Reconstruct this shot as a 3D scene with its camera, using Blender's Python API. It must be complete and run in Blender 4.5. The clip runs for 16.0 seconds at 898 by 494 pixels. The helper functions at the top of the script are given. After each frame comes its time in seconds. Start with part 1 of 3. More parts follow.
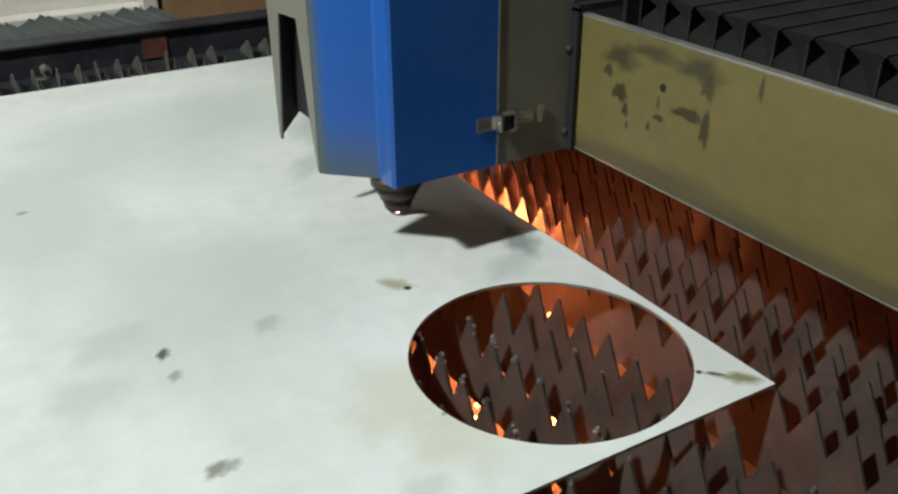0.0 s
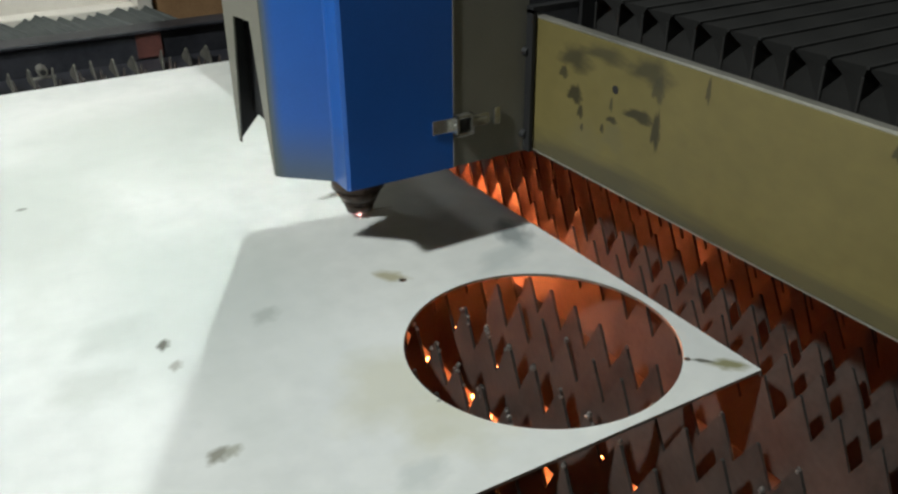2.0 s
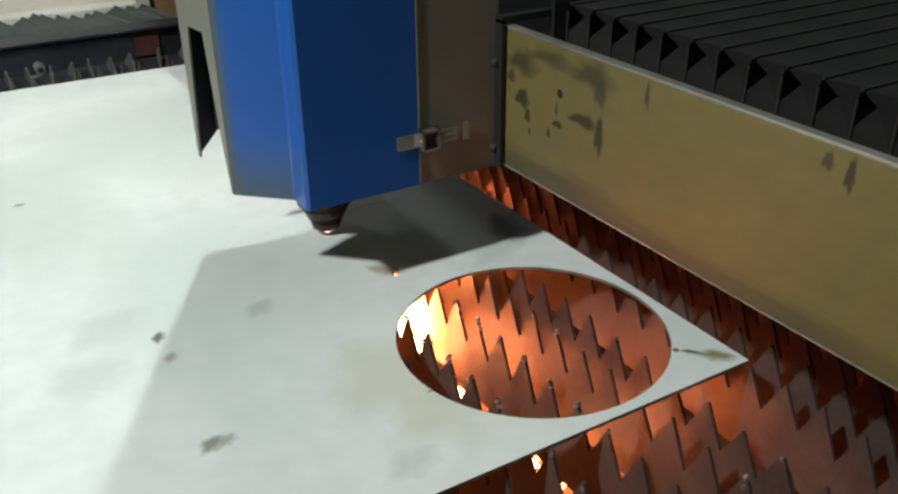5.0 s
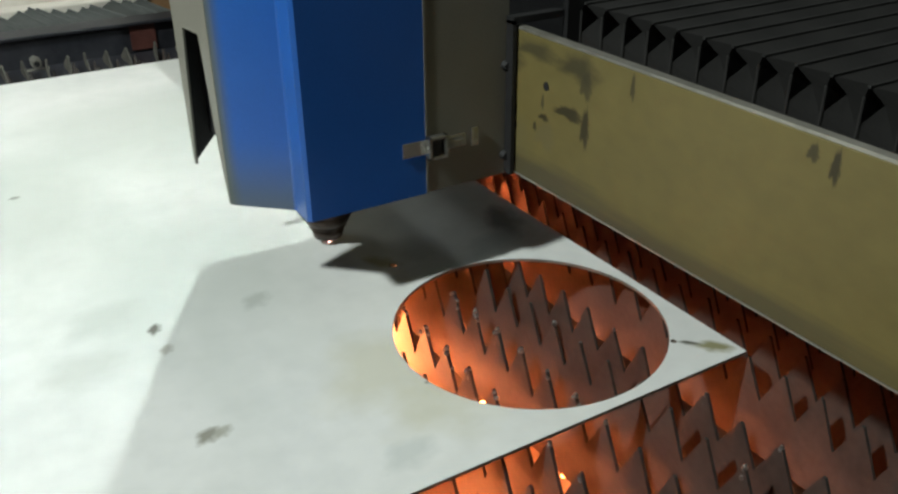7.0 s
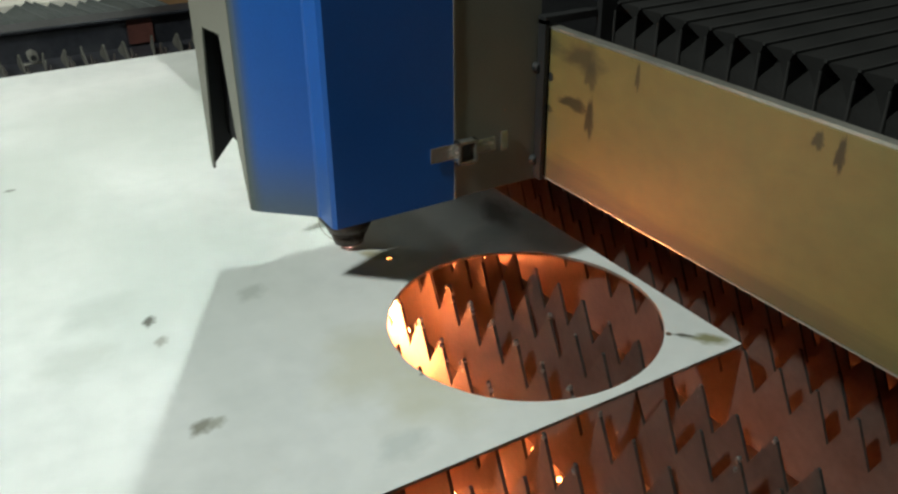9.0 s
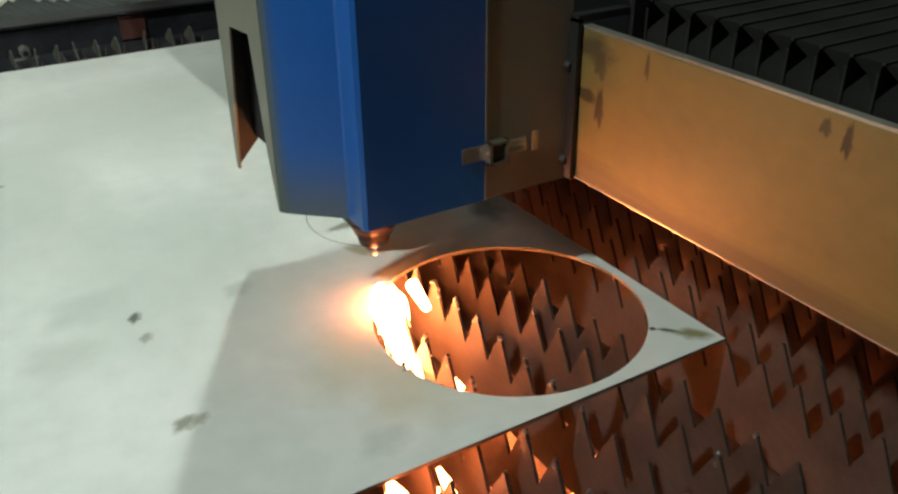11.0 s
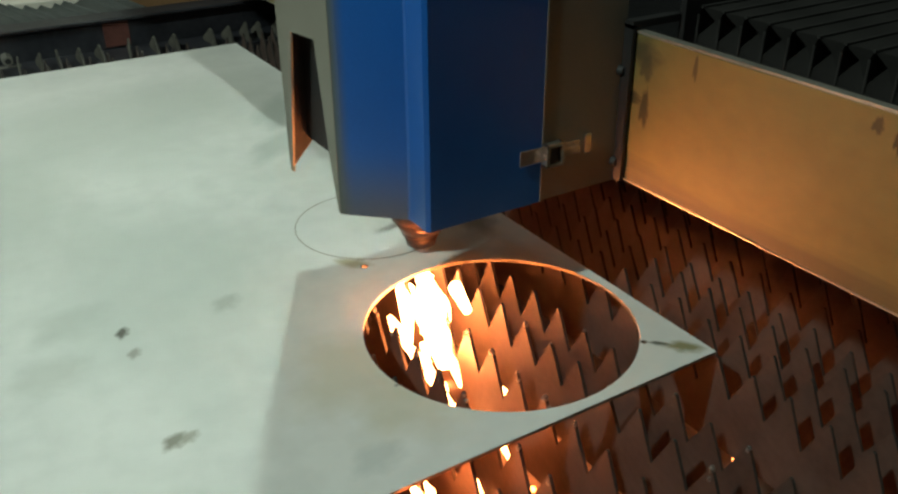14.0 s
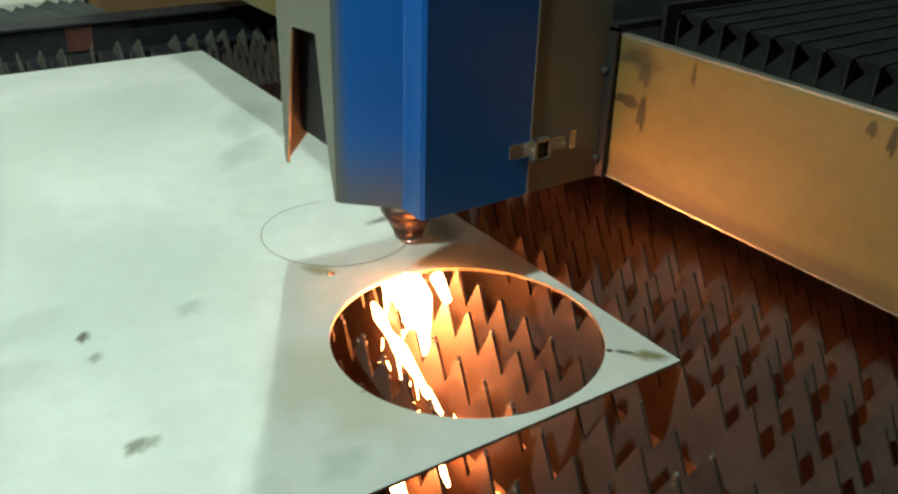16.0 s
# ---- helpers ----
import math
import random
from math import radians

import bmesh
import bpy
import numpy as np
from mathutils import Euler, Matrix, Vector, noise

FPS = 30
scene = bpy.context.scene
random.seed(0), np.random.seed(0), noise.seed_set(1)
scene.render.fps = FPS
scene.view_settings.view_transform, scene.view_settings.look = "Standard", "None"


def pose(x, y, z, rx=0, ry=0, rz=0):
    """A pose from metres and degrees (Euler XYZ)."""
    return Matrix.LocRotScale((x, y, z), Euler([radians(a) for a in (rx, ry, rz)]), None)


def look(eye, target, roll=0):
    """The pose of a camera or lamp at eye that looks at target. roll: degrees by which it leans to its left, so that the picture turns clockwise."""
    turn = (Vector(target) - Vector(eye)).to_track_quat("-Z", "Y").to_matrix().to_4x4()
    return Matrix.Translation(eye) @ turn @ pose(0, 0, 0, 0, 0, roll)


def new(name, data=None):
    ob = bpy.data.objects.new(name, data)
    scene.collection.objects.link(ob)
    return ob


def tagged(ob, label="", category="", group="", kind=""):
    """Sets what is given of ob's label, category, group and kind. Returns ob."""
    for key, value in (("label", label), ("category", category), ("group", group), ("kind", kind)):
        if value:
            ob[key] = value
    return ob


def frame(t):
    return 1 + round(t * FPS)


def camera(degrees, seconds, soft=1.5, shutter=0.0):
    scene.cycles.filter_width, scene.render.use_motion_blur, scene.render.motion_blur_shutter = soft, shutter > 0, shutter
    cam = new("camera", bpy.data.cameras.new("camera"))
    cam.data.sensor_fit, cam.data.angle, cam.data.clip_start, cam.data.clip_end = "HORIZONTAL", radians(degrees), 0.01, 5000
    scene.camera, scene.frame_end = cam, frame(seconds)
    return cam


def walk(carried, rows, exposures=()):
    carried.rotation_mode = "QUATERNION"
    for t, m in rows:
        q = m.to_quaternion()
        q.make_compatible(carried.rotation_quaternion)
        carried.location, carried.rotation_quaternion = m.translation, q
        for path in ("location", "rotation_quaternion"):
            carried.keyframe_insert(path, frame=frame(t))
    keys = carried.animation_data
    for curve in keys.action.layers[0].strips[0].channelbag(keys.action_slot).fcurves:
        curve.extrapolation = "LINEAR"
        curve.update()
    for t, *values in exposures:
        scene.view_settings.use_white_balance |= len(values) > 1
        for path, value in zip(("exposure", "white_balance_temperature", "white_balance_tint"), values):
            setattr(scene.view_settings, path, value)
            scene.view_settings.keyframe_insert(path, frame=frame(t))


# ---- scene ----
PATH = [
    (0.0, pose(-0.6432, -0.4626, 0.5328, 62.545, 0.444, -30.188)),
    (0.5, pose(-0.6496, -0.4635, 0.5303, 62.869, 0.315, -30.394)),
    (1.0, pose(-0.6525, -0.4691, 0.5303, 62.824, 0.266, -30.512)),
    (1.5, pose(-0.6538, -0.4755, 0.5307, 62.630, 0.427, -30.555)),
    (2.0, pose(-0.6557, -0.4824, 0.5340, 62.579, 0.512, -30.708)),
    (2.5, pose(-0.6569, -0.4879, 0.5380, 62.573, 0.583, -30.674)),
    (3.0, pose(-0.6558, -0.4916, 0.5358, 62.506, 0.629, -30.660)),
    (3.5, pose(-0.6541, -0.4946, 0.5342, 62.531, 0.633, -30.686)),
    (4.0, pose(-0.6548, -0.4983, 0.5341, 62.536, 0.600, -30.745)),
    (6.5, pose(-0.6540, -0.4989, 0.5288, 62.422, 0.563, -30.762)),
    (7.0, pose(-0.6531, -0.4989, 0.5266, 62.288, 0.612, -30.885)),
    (7.5, pose(-0.6514, -0.4975, 0.5259, 62.160, 0.553, -30.907)),
    (8.0, pose(-0.6513, -0.4991, 0.5244, 61.905, 0.596, -30.894)),
    (8.5, pose(-0.6497, -0.5006, 0.5240, 61.977, 0.544, -30.960)),
    (9.0, pose(-0.6500, -0.5020, 0.5216, 62.084, 0.502, -30.893)),
    (11.5, pose(-0.6314, -0.5129, 0.5264, 61.587, 0.749, -30.994)),
    (12.0, pose(-0.6294, -0.5137, 0.5280, 61.618, 0.806, -31.043)),
    (12.5, pose(-0.6272, -0.5145, 0.5262, 61.646, 0.848, -31.030)),
    (13.0, pose(-0.6259, -0.5126, 0.5243, 61.656, 0.775, -31.073)),
    (13.5, pose(-0.6305, -0.5083, 0.5247, 61.602, 0.704, -31.264)),
    (14.0, pose(-0.6375, -0.5004, 0.5318, 61.905, 0.332, -31.957)),
    (14.5, pose(-0.6424, -0.4961, 0.5307, 62.736, -0.558, -33.140)),
    (15.0, pose(-0.6466, -0.4991, 0.5296, 62.973, -0.919, -33.680)),
    (15.5, pose(-0.6449, -0.5034, 0.5274, 63.045, -1.170, -33.892)),
    (16.0, pose(-0.6465, -0.5010, 0.5237, 62.971, -1.506, -33.823)),
]
cam = camera(53.9, 16.0, soft=2.4)
walk(cam, PATH, exposures=[(0.0, 0.2, 6450, 6), (0.5, 0.2, 6450, 6), (0.6, 0.0, 6500, 8), (1.0, -0.08, 6550, 9), (4.0, -0.18, 6400, 5), (7.0, -0.08, 6500, 5), (8.0, -0.18, 6500, 4), (9.0, -0.25, 6550, 2), (11.5, -0.75, 6600, -5), (13.5, -0.85, 6600, -9), (14.5, -0.8, 6600, -11), (15.5, -0.55, 6500, -16), (16.0, -0.35, 6450, -18)])

# ---- light ----
world = bpy.data.worlds.new("workshop_air")
scene.world = world
world.use_nodes = True
world.node_tree.nodes["Background"].inputs[0].default_value = (0.75, 0.9, 1.0, 1)
world.node_tree.nodes["Background"].inputs[1].default_value = 0.05


def area_lamp(name, eye, target, size, watts, colour):
    data = bpy.data.lights.new(name, "AREA")
    data.shape, data.size, data.energy, data.color = "DISK", size, watts, colour
    ob = new(name, data)
    ob.matrix_world = look(eye, target)
    return ob


KEY_LAMP = (-3.57, -0.14, 3.65)
area_lamp("floodlight_beam", KEY_LAMP, (-0.17, 0.46, 0), 0.3, 222, (0.95, 1.0, 0.97))
for lx, ly in ((-1.5, 3.5), (2.2, 1.0)):
    area_lamp("ceiling_light_beam", (lx, ly, 4.7), (lx, ly, 0), 1.2, 14, (0.95, 1.0, 0.98))


# ---- materials ----
def material(name, dark, light, rough=0.5, metal=0.0, scale=8.0, fine=90.0, bump=0.05, spread=(0.35, 0.65), stretch=(1, 1, 1), vary=0.0):
    """A surface with a broad and a fine variation, in metres of the object's own space."""
    m = bpy.data.materials.new(name)
    m.use_nodes = True
    n, ln = m.node_tree.nodes, m.node_tree.links
    b = n["Principled BSDF"]
    tc = n.new("ShaderNodeTexCoord")
    mp = n.new("ShaderNodeMapping")
    mp.inputs["Scale"].default_value = stretch
    ln.new(tc.outputs["Object"], mp.inputs["Vector"])
    broad, small = n.new("ShaderNodeTexNoise"), n.new("ShaderNodeTexNoise")
    for node, s in ((broad, scale), (small, fine)):
        node.inputs["Scale"].default_value = s
        node.inputs["Detail"].default_value = 6
        ln.new(mp.outputs["Vector"], node.inputs["Vector"])
    mix = n.new("ShaderNodeMath")
    mix.operation = "MULTIPLY_ADD"
    mix.inputs[1].default_value = 0.3
    ln.new(small.outputs["Fac"], mix.inputs[0])
    sc = n.new("ShaderNodeMath")
    sc.operation = "MULTIPLY"
    sc.inputs[1].default_value = 0.7
    ln.new(broad.outputs["Fac"], sc.inputs[0])
    ln.new(sc.outputs[0], mix.inputs[2])
    last = mix.outputs[0]
    if vary:
        info = n.new("ShaderNodeObjectInfo")
        add = n.new("ShaderNodeMath")
        add.operation = "MULTIPLY_ADD"
        add.inputs[1].default_value = vary
        ln.new(info.outputs["Random"], add.inputs[0])
        ln.new(last, add.inputs[2])
        last = add.outputs[0]
    ramp = n.new("ShaderNodeValToRGB")
    ramp.color_ramp.elements[0].position, ramp.color_ramp.elements[1].position = spread
    ramp.color_ramp.elements[0].color = (*dark, 1)
    ramp.color_ramp.elements[1].color = (*light, 1)
    ln.new(last, ramp.inputs["Fac"])
    ln.new(ramp.outputs["Color"], b.inputs["Base Color"])
    rr = n.new("ShaderNodeMapRange")
    rr.inputs["To Min"].default_value, rr.inputs["To Max"].default_value = max(rough - 0.1, 0.03), min(rough + 0.12, 1)
    ln.new(small.outputs["Fac"], rr.inputs["Value"])
    ln.new(rr.outputs["Result"], b.inputs["Roughness"])
    b.inputs["Metallic"].default_value = metal
    if bump:
        bp = n.new("ShaderNodeBump")
        bp.inputs["Strength"].default_value = bump
        bp.inputs["Distance"].default_value = 0.002
        ln.new(small.outputs["Fac"], bp.inputs["Height"])
        ln.new(bp.outputs["Normal"], b.inputs["Normal"])
    return m


def glow(name, colour, strength):
    m = bpy.data.materials.new(name)
    m.use_nodes = True
    b = m.node_tree.nodes["Principled BSDF"]
    b.inputs["Base Color"].default_value = (0.02, 0.02, 0.02, 1)
    b.inputs["Emission Color"].default_value = (*colour, 1)
    b.inputs["Emission Strength"].default_value = strength
    return m


def soft_mark(m, centre, radii, turn, colour, amount, edge=0.3):
    """A soft-edged mark of uneven outline, mixed over a material's colour at a place of the object."""
    n, ln = m.node_tree.nodes, m.node_tree.links
    b = n["Principled BSDF"]
    into = b.inputs["Base Color"].links[0].from_socket
    tc, mp = n.new("ShaderNodeTexCoord"), n.new("ShaderNodeMapping")
    mp.vector_type = "TEXTURE"
    mp.inputs["Location"].default_value = centre
    mp.inputs["Rotation"].default_value = (0, 0, radians(turn))
    mp.inputs["Scale"].default_value = radii
    ln.new(tc.outputs["Object"], mp.inputs["Vector"])
    dist = n.new("ShaderNodeVectorMath")
    dist.operation = "LENGTH"
    ln.new(mp.outputs["Vector"], dist.inputs[0])
    nz = n.new("ShaderNodeTexNoise")
    nz.inputs["Scale"].default_value = 1.3
    nz.inputs["Detail"].default_value = 5
    ln.new(mp.outputs["Vector"], nz.inputs["Vector"])
    add = n.new("ShaderNodeMath")
    add.operation = "MULTIPLY_ADD"
    add.inputs[1].default_value = 1.3
    ln.new(nz.outputs["Fac"], add.inputs[0])
    ln.new(dist.outputs["Value"], add.inputs[2])
    r = n.new("ShaderNodeMapRange")
    r.inputs["From Min"].default_value, r.inputs["From Max"].default_value = 1.35 - edge, 1.35 + edge
    r.inputs["To Min"].default_value, r.inputs["To Max"].default_value = amount, 0
    ln.new(add.outputs[0], r.inputs["Value"])
    mx = n.new("ShaderNodeMix")
    mx.data_type = "RGBA"
    ln.new(r.outputs["Result"], mx.inputs["Factor"])
    ln.new(into, mx.inputs[6])
    mx.inputs[7].default_value = (*colour, 1)
    ln.new(mx.outputs[2], b.inputs["Base Color"])


def sheet_material():
    """Pale mill-finish steel with faint rolling marks and yellow heat tint about the cut hole."""
    m = material("pale_sheet_steel", (0.69, 0.705, 0.69), (0.83, 0.84, 0.82), 0.34, 0.0, 3.0, 30, 0.015, (0.34, 0.58))
    for x, y, r, stretch, turn, colour, amount in (
        (-0.33, 0.17, 0.09, 1.0, 0, (0.56, 0.53, 0.33), 0.4),
        (-0.30, 0.09, 0.06, 1.4, 0, (0.56, 0.53, 0.33), 0.35),
        (-0.022, 0.024, 0.0125, 2.0, -46, (0.24, 0.225, 0.09), 0.9),
        (-0.040, 0.043, 0.0045, 3.2, -46, (0.06, 0.055, 0.03), 0.9),
        (-0.236, 0.376, 0.015, 1.9, 125, (0.40, 0.36, 0.21), 0.8),
        (-0.228, 0.3598, 0.006, 1.0, 0, (0.05, 0.045, 0.035), 0.95),
        # a dark bluish and a grey mark near the right edge
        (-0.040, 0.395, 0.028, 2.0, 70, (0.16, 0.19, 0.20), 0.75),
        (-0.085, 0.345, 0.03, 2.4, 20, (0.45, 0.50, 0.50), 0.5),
        (-0.45, 0.45, 0.3, 0.6, 0, (0.60, 0.64, 0.61), 0.6),
        (-0.60, 0.75, 0.3, 0.5, 0, (0.61, 0.64, 0.60), 0.6),
        (-0.35, 1.05, 0.25, 1.6, 20, (0.60, 0.64, 0.60), 0.6),
        (-0.56, 0.42, 0.04, 1.5, 20, (0.50, 0.53, 0.50), 0.4),
        (-0.60, 0.33, 0.04, 1.3, 0, (0.52, 0.54, 0.50), 0.4),
        (-0.40, 0.37, 0.018, 1.4, 30, (0.42, 0.45, 0.42), 0.6),
        (-0.5169, 0.3692, 0.0085, 1.7, 60, (0.10, 0.095, 0.075), 0.95),
        (-0.5158, 0.3232, 0.0085, 1.5, 55, (0.22, 0.21, 0.17), 0.6),
        (-0.5208, 0.1631, 0.012, 1.4, 25, (0.24, 0.23, 0.18), 0.85),
        (-0.5077, 0.1614, 0.009, 1.5, 25, (0.40, 0.40, 0.34), 0.8),
        (-0.60, 0.83, 0.007, 1.5, 0, (0.25, 0.26, 0.23), 0.9),
        (-0.310, 0.128, 0.003, 1.2, 0, (0.20, 0.20, 0.17), 0.8),
        (-0.375, 0.045, 0.022, 1.6, 10, (0.54, 0.58, 0.56), 0.5),
        (-0.10, 0.95, 0.05, 2.5, 60, (0.50, 0.55, 0.52), 0.7),
        (-0.16, 0.80, 0.04, 2.5, 40, (0.50, 0.55, 0.52), 0.7),
    ):
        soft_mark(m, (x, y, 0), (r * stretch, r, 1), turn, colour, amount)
    return m


def blue_to_grey():
    """Blue powder coat that turns grey towards the free edge and the foot of the slanting face."""
    m = material("blue_powder_coat", (0.006, 0.082, 0.36), (0.011, 0.108, 0.45), 0.36, 0.0, 5, 400, 0.03)
    n, ln = m.node_tree.nodes, m.node_tree.links
    b = n["Principled BSDF"]
    base = b.inputs["Base Color"].links[0].from_socket
    b.inputs["Coat Weight"].default_value, b.inputs["Coat Roughness"].default_value = 0.08, 0.25
    tc, sep = n.new("ShaderNodeTexCoord"), n.new("ShaderNodeSeparateXYZ")
    ln.new(tc.outputs["Object"], sep.inputs[0])

    def span(axis, a, b, lo, hi):
        r = n.new("ShaderNodeMapRange")
        r.interpolation_type = "SMOOTHSTEP"
        for key, value in (("From Min", a), ("From Max", b), ("To Min", lo), ("To Max", hi)):
            r.inputs[key].default_value = value
        ln.new(sep.outputs[axis], r.inputs["Value"])
        return r.outputs["Result"]

    def join(how, a, b):
        k = n.new("ShaderNodeMath")
        k.operation = how
        ln.new(a, k.inputs[0])
        ln.new(b, k.inputs[1])
        return k.outputs[0]

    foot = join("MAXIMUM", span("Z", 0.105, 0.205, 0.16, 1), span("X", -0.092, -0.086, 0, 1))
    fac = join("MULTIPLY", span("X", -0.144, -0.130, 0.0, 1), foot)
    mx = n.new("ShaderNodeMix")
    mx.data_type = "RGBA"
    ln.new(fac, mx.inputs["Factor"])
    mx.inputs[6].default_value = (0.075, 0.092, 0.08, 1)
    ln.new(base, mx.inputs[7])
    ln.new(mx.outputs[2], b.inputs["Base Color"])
    return m


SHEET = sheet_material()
EDGE = material("cut_edge", (0.20, 0.17, 0.14), (0.36, 0.31, 0.27), 0.45, 0.4, 30, 200, 0.2)
SLAT = material("scorched_slat_steel", (0.046, 0.033, 0.029), (0.118, 0.086, 0.075), 0.46, 0.25, 14, 120, 0.25, (0.3, 0.7), vary=0.08)
SLAT_END = material("dusty_slat_end", (0.045, 0.043, 0.037), (0.125, 0.118, 0.10), 0.7, 0.1, 30, 160, 0.3)
# darker slat steel: the unlit side of the thin edges, put into colour
SHADED_EDGE = material("shaded_slat_edge", (0.018, 0.016, 0.015), (0.060, 0.052, 0.046), 0.7, 0.1, 60, 300, 0.4)
TRAY = material("dusty_tray", (0.16, 0.13, 0.11), (0.32, 0.27, 0.23), 0.8, 0.0, 6, 60, 0.3)
SLAG = material("slag", (0.07, 0.065, 0.06), (0.36, 0.33, 0.31), 0.3, 0.5, 120, 500, 0.6)
BLUE = blue_to_grey()
GREY = material("grey_powder_coat", (0.145, 0.138, 0.112), (0.19, 0.18, 0.148), 0.45, 0.0, 6, 400, 0.04)
BLACK = material("black_rubber_and_shade", (0.008, 0.008, 0.009), (0.02, 0.02, 0.021), 0.6, 0.0, 12, 200, 0.1)
BELLOWS = material("black_bellows_cloth", (0.013, 0.013, 0.013), (0.031, 0.030, 0.029), 0.55, 0.0, 10, 300, 0.15)
PLATE = material("dull_steel_plate", (0.118, 0.095, 0.031), (0.200, 0.162, 0.056), 0.55, 0.1, 3.5, 60, 0.04, (0.3, 0.7), (1, 0.6, 1))
for y, z, ry, rz, colour, amount in (
    (0.300, 0.217, 0.015, 0.0115, (0.075, 0.062, 0.026), 0.95), (0.2885, 0.199, 0.006, 0.009, (0.075, 0.062, 0.026), 0.95),
    (0.284, 0.1815, 0.003, 0.005, (0.06, 0.05, 0.025), 0.95), (0.233, 0.205, 0.010, 0.0042, (0.075, 0.062, 0.026), 0.95),
    (0.2483, 0.1905, 0.0036, 0.006, (0.075, 0.062, 0.026), 0.95), (0.2355, 0.222, 0.003, 0.009, (0.09, 0.08, 0.04), 0.8),
    (0.190, 0.2215, 0.026, 0.0075, (0.075, 0.062, 0.026), 0.95), (0.163, 0.213, 0.0075, 0.022, (0.075, 0.062, 0.026), 0.95),
    (0.3228, 0.238, 0.009, 0.008, (0.08, 0.07, 0.035), 0.85), (0.178, 0.272, 0.032, 0.014, (0.09, 0.08, 0.04), 0.85),
    (0.165, 0.258, 0.010, 0.016, (0.10, 0.088, 0.045), 0.8), (0.3025, 0.258, 0.03, 0.014, (0.08, 0.07, 0.035), 0.85),
    (0.250, 0.274, 0.04, 0.009, (0.10, 0.088, 0.045), 0.8), (0.0975, 0.274, 0.0034, 0.014, (0.07, 0.06, 0.03), 0.8),
    (-0.1045, 0.277, 0.006, 0.008, (0.08, 0.07, 0.035), 0.85), (-0.1255, 0.272, 0.005, 0.015, (0.06, 0.05, 0.025), 0.9),
    # two long bands: shade along the lower edge, painted into the plate
    (0.26, 0.132, 0.20, 0.020, (0.10, 0.09, 0.06), 0.7), (-0.05, 0.130, 0.25, 0.014, (0.11, 0.10, 0.065), 0.6),
    (0.23, 0.185, 0.02, 0.018, (0.24, 0.22, 0.13), 0.3), (0.28, 0.17, 0.03, 0.02, (0.24, 0.22, 0.13), 0.25),
):
    soft_mark(PLATE, (0.1664, y, z), (1, ry * 1.2, rz * 1.2), 0, [c * 0.5 for c in colour], amount, 0.14 if ry < 0.03 else 0.3)
PLATE_EDGE = material("bare_plate_edge", (0.28, 0.27, 0.23), (0.46, 0.44, 0.39), 0.35, 0.6, 20, 120, 0.05)
CHROME = material("chrome", (0.45, 0.44, 0.40), (0.7, 0.69, 0.65), 0.22, 0.9, 30, 200, 0.02)
NOZZLE = material("sooty_copper", (0.03, 0.022, 0.019), (0.10, 0.068, 0.052), 0.42, 0.6, 40, 300, 0.1)
FRAME_DARK = material("dark_painted_steel", (0.012, 0.014, 0.02), (0.045, 0.045, 0.055), 0.45, 0.2, 9, 80, 0.1)
RED_PAINT = material("faded_red_paint", (0.07, 0.022, 0.018), (0.13, 0.045, 0.036), 0.6, 0.0, 20, 120, 0.1)
WAY_COVER = material("grey_way_cover", (0.030, 0.035, 0.034), (0.085, 0.093, 0.090), 0.5, 0.1, 12, 90, 0.1)
CONCRETE = material("pale_concrete", (0.20, 0.195, 0.185), (0.30, 0.29, 0.275), 0.8, 0.0, 1.3, 30, 0.3)
WALL_PAINT = material("cream_wall_paint", (0.22, 0.22, 0.21), (0.30, 0.30, 0.29), 0.85, 0.0, 0.8, 20, 0.1)
PANEL = material("pale_enamel_panel", (0.62, 0.58, 0.52), (0.74, 0.70, 0.64), 0.5, 0.0, 2, 60, 0.03)
CARD = material("brown_board", (0.22, 0.12, 0.055), (0.36, 0.21, 0.10), 0.8, 0.0, 9, 120, 0.2)
SPARK_HOT = glow("white_hot_sparks", (1.0, 0.28, 0.09), 135.0)
SPARK_WARM = glow("orange_sparks", (1.0, 0.24, 0.075), 100.0)
CUT_SPOT = glow("pink_cut_spot", (1.0, 0.55, 0.5), 70.0)
EMBER = glow("glowing_embers", (1.0, 0.21, 0.06), 30.0)
LAMP_GLOW = glow("lamp_lens_glow", (0.93, 1.0, 0.97), 12500.0)
LAMP_PANEL = glow("ceiling_diffuser", (0.95, 1.0, 0.98), 3.0)


# ---- mesh helpers ----
def box(bm, lo, hi, bevel=0.0):
    """An axis-aligned block between two corners."""
    size = [b - a for a, b in zip(lo, hi)]
    mid = [(a + b) / 2 for a, b in zip(lo, hi)]
    made = bmesh.ops.create_cube(bm, size=1.0, matrix=Matrix.LocRotScale(mid, None, size))
    if bevel:
        edges = {e for v in made["verts"] for e in v.link_edges}
        bmesh.ops.bevel(bm, geom=list(edges), offset=bevel, segments=2, affect="EDGES", profile=0.5)


def rod(bm, a, b, r1, r2=None, segments=16):
    """A round bar or cone from a to b."""
    a, b = Vector(a), Vector(b)
    m = Matrix.Translation((a + b) / 2) @ (b - a).to_track_quat("Z", "Y").to_matrix().to_4x4()
    bmesh.ops.create_cone(bm, cap_ends=True, segments=segments, radius1=r1, radius2=r1 if r2 is None else r2, depth=(b - a).length, matrix=m)


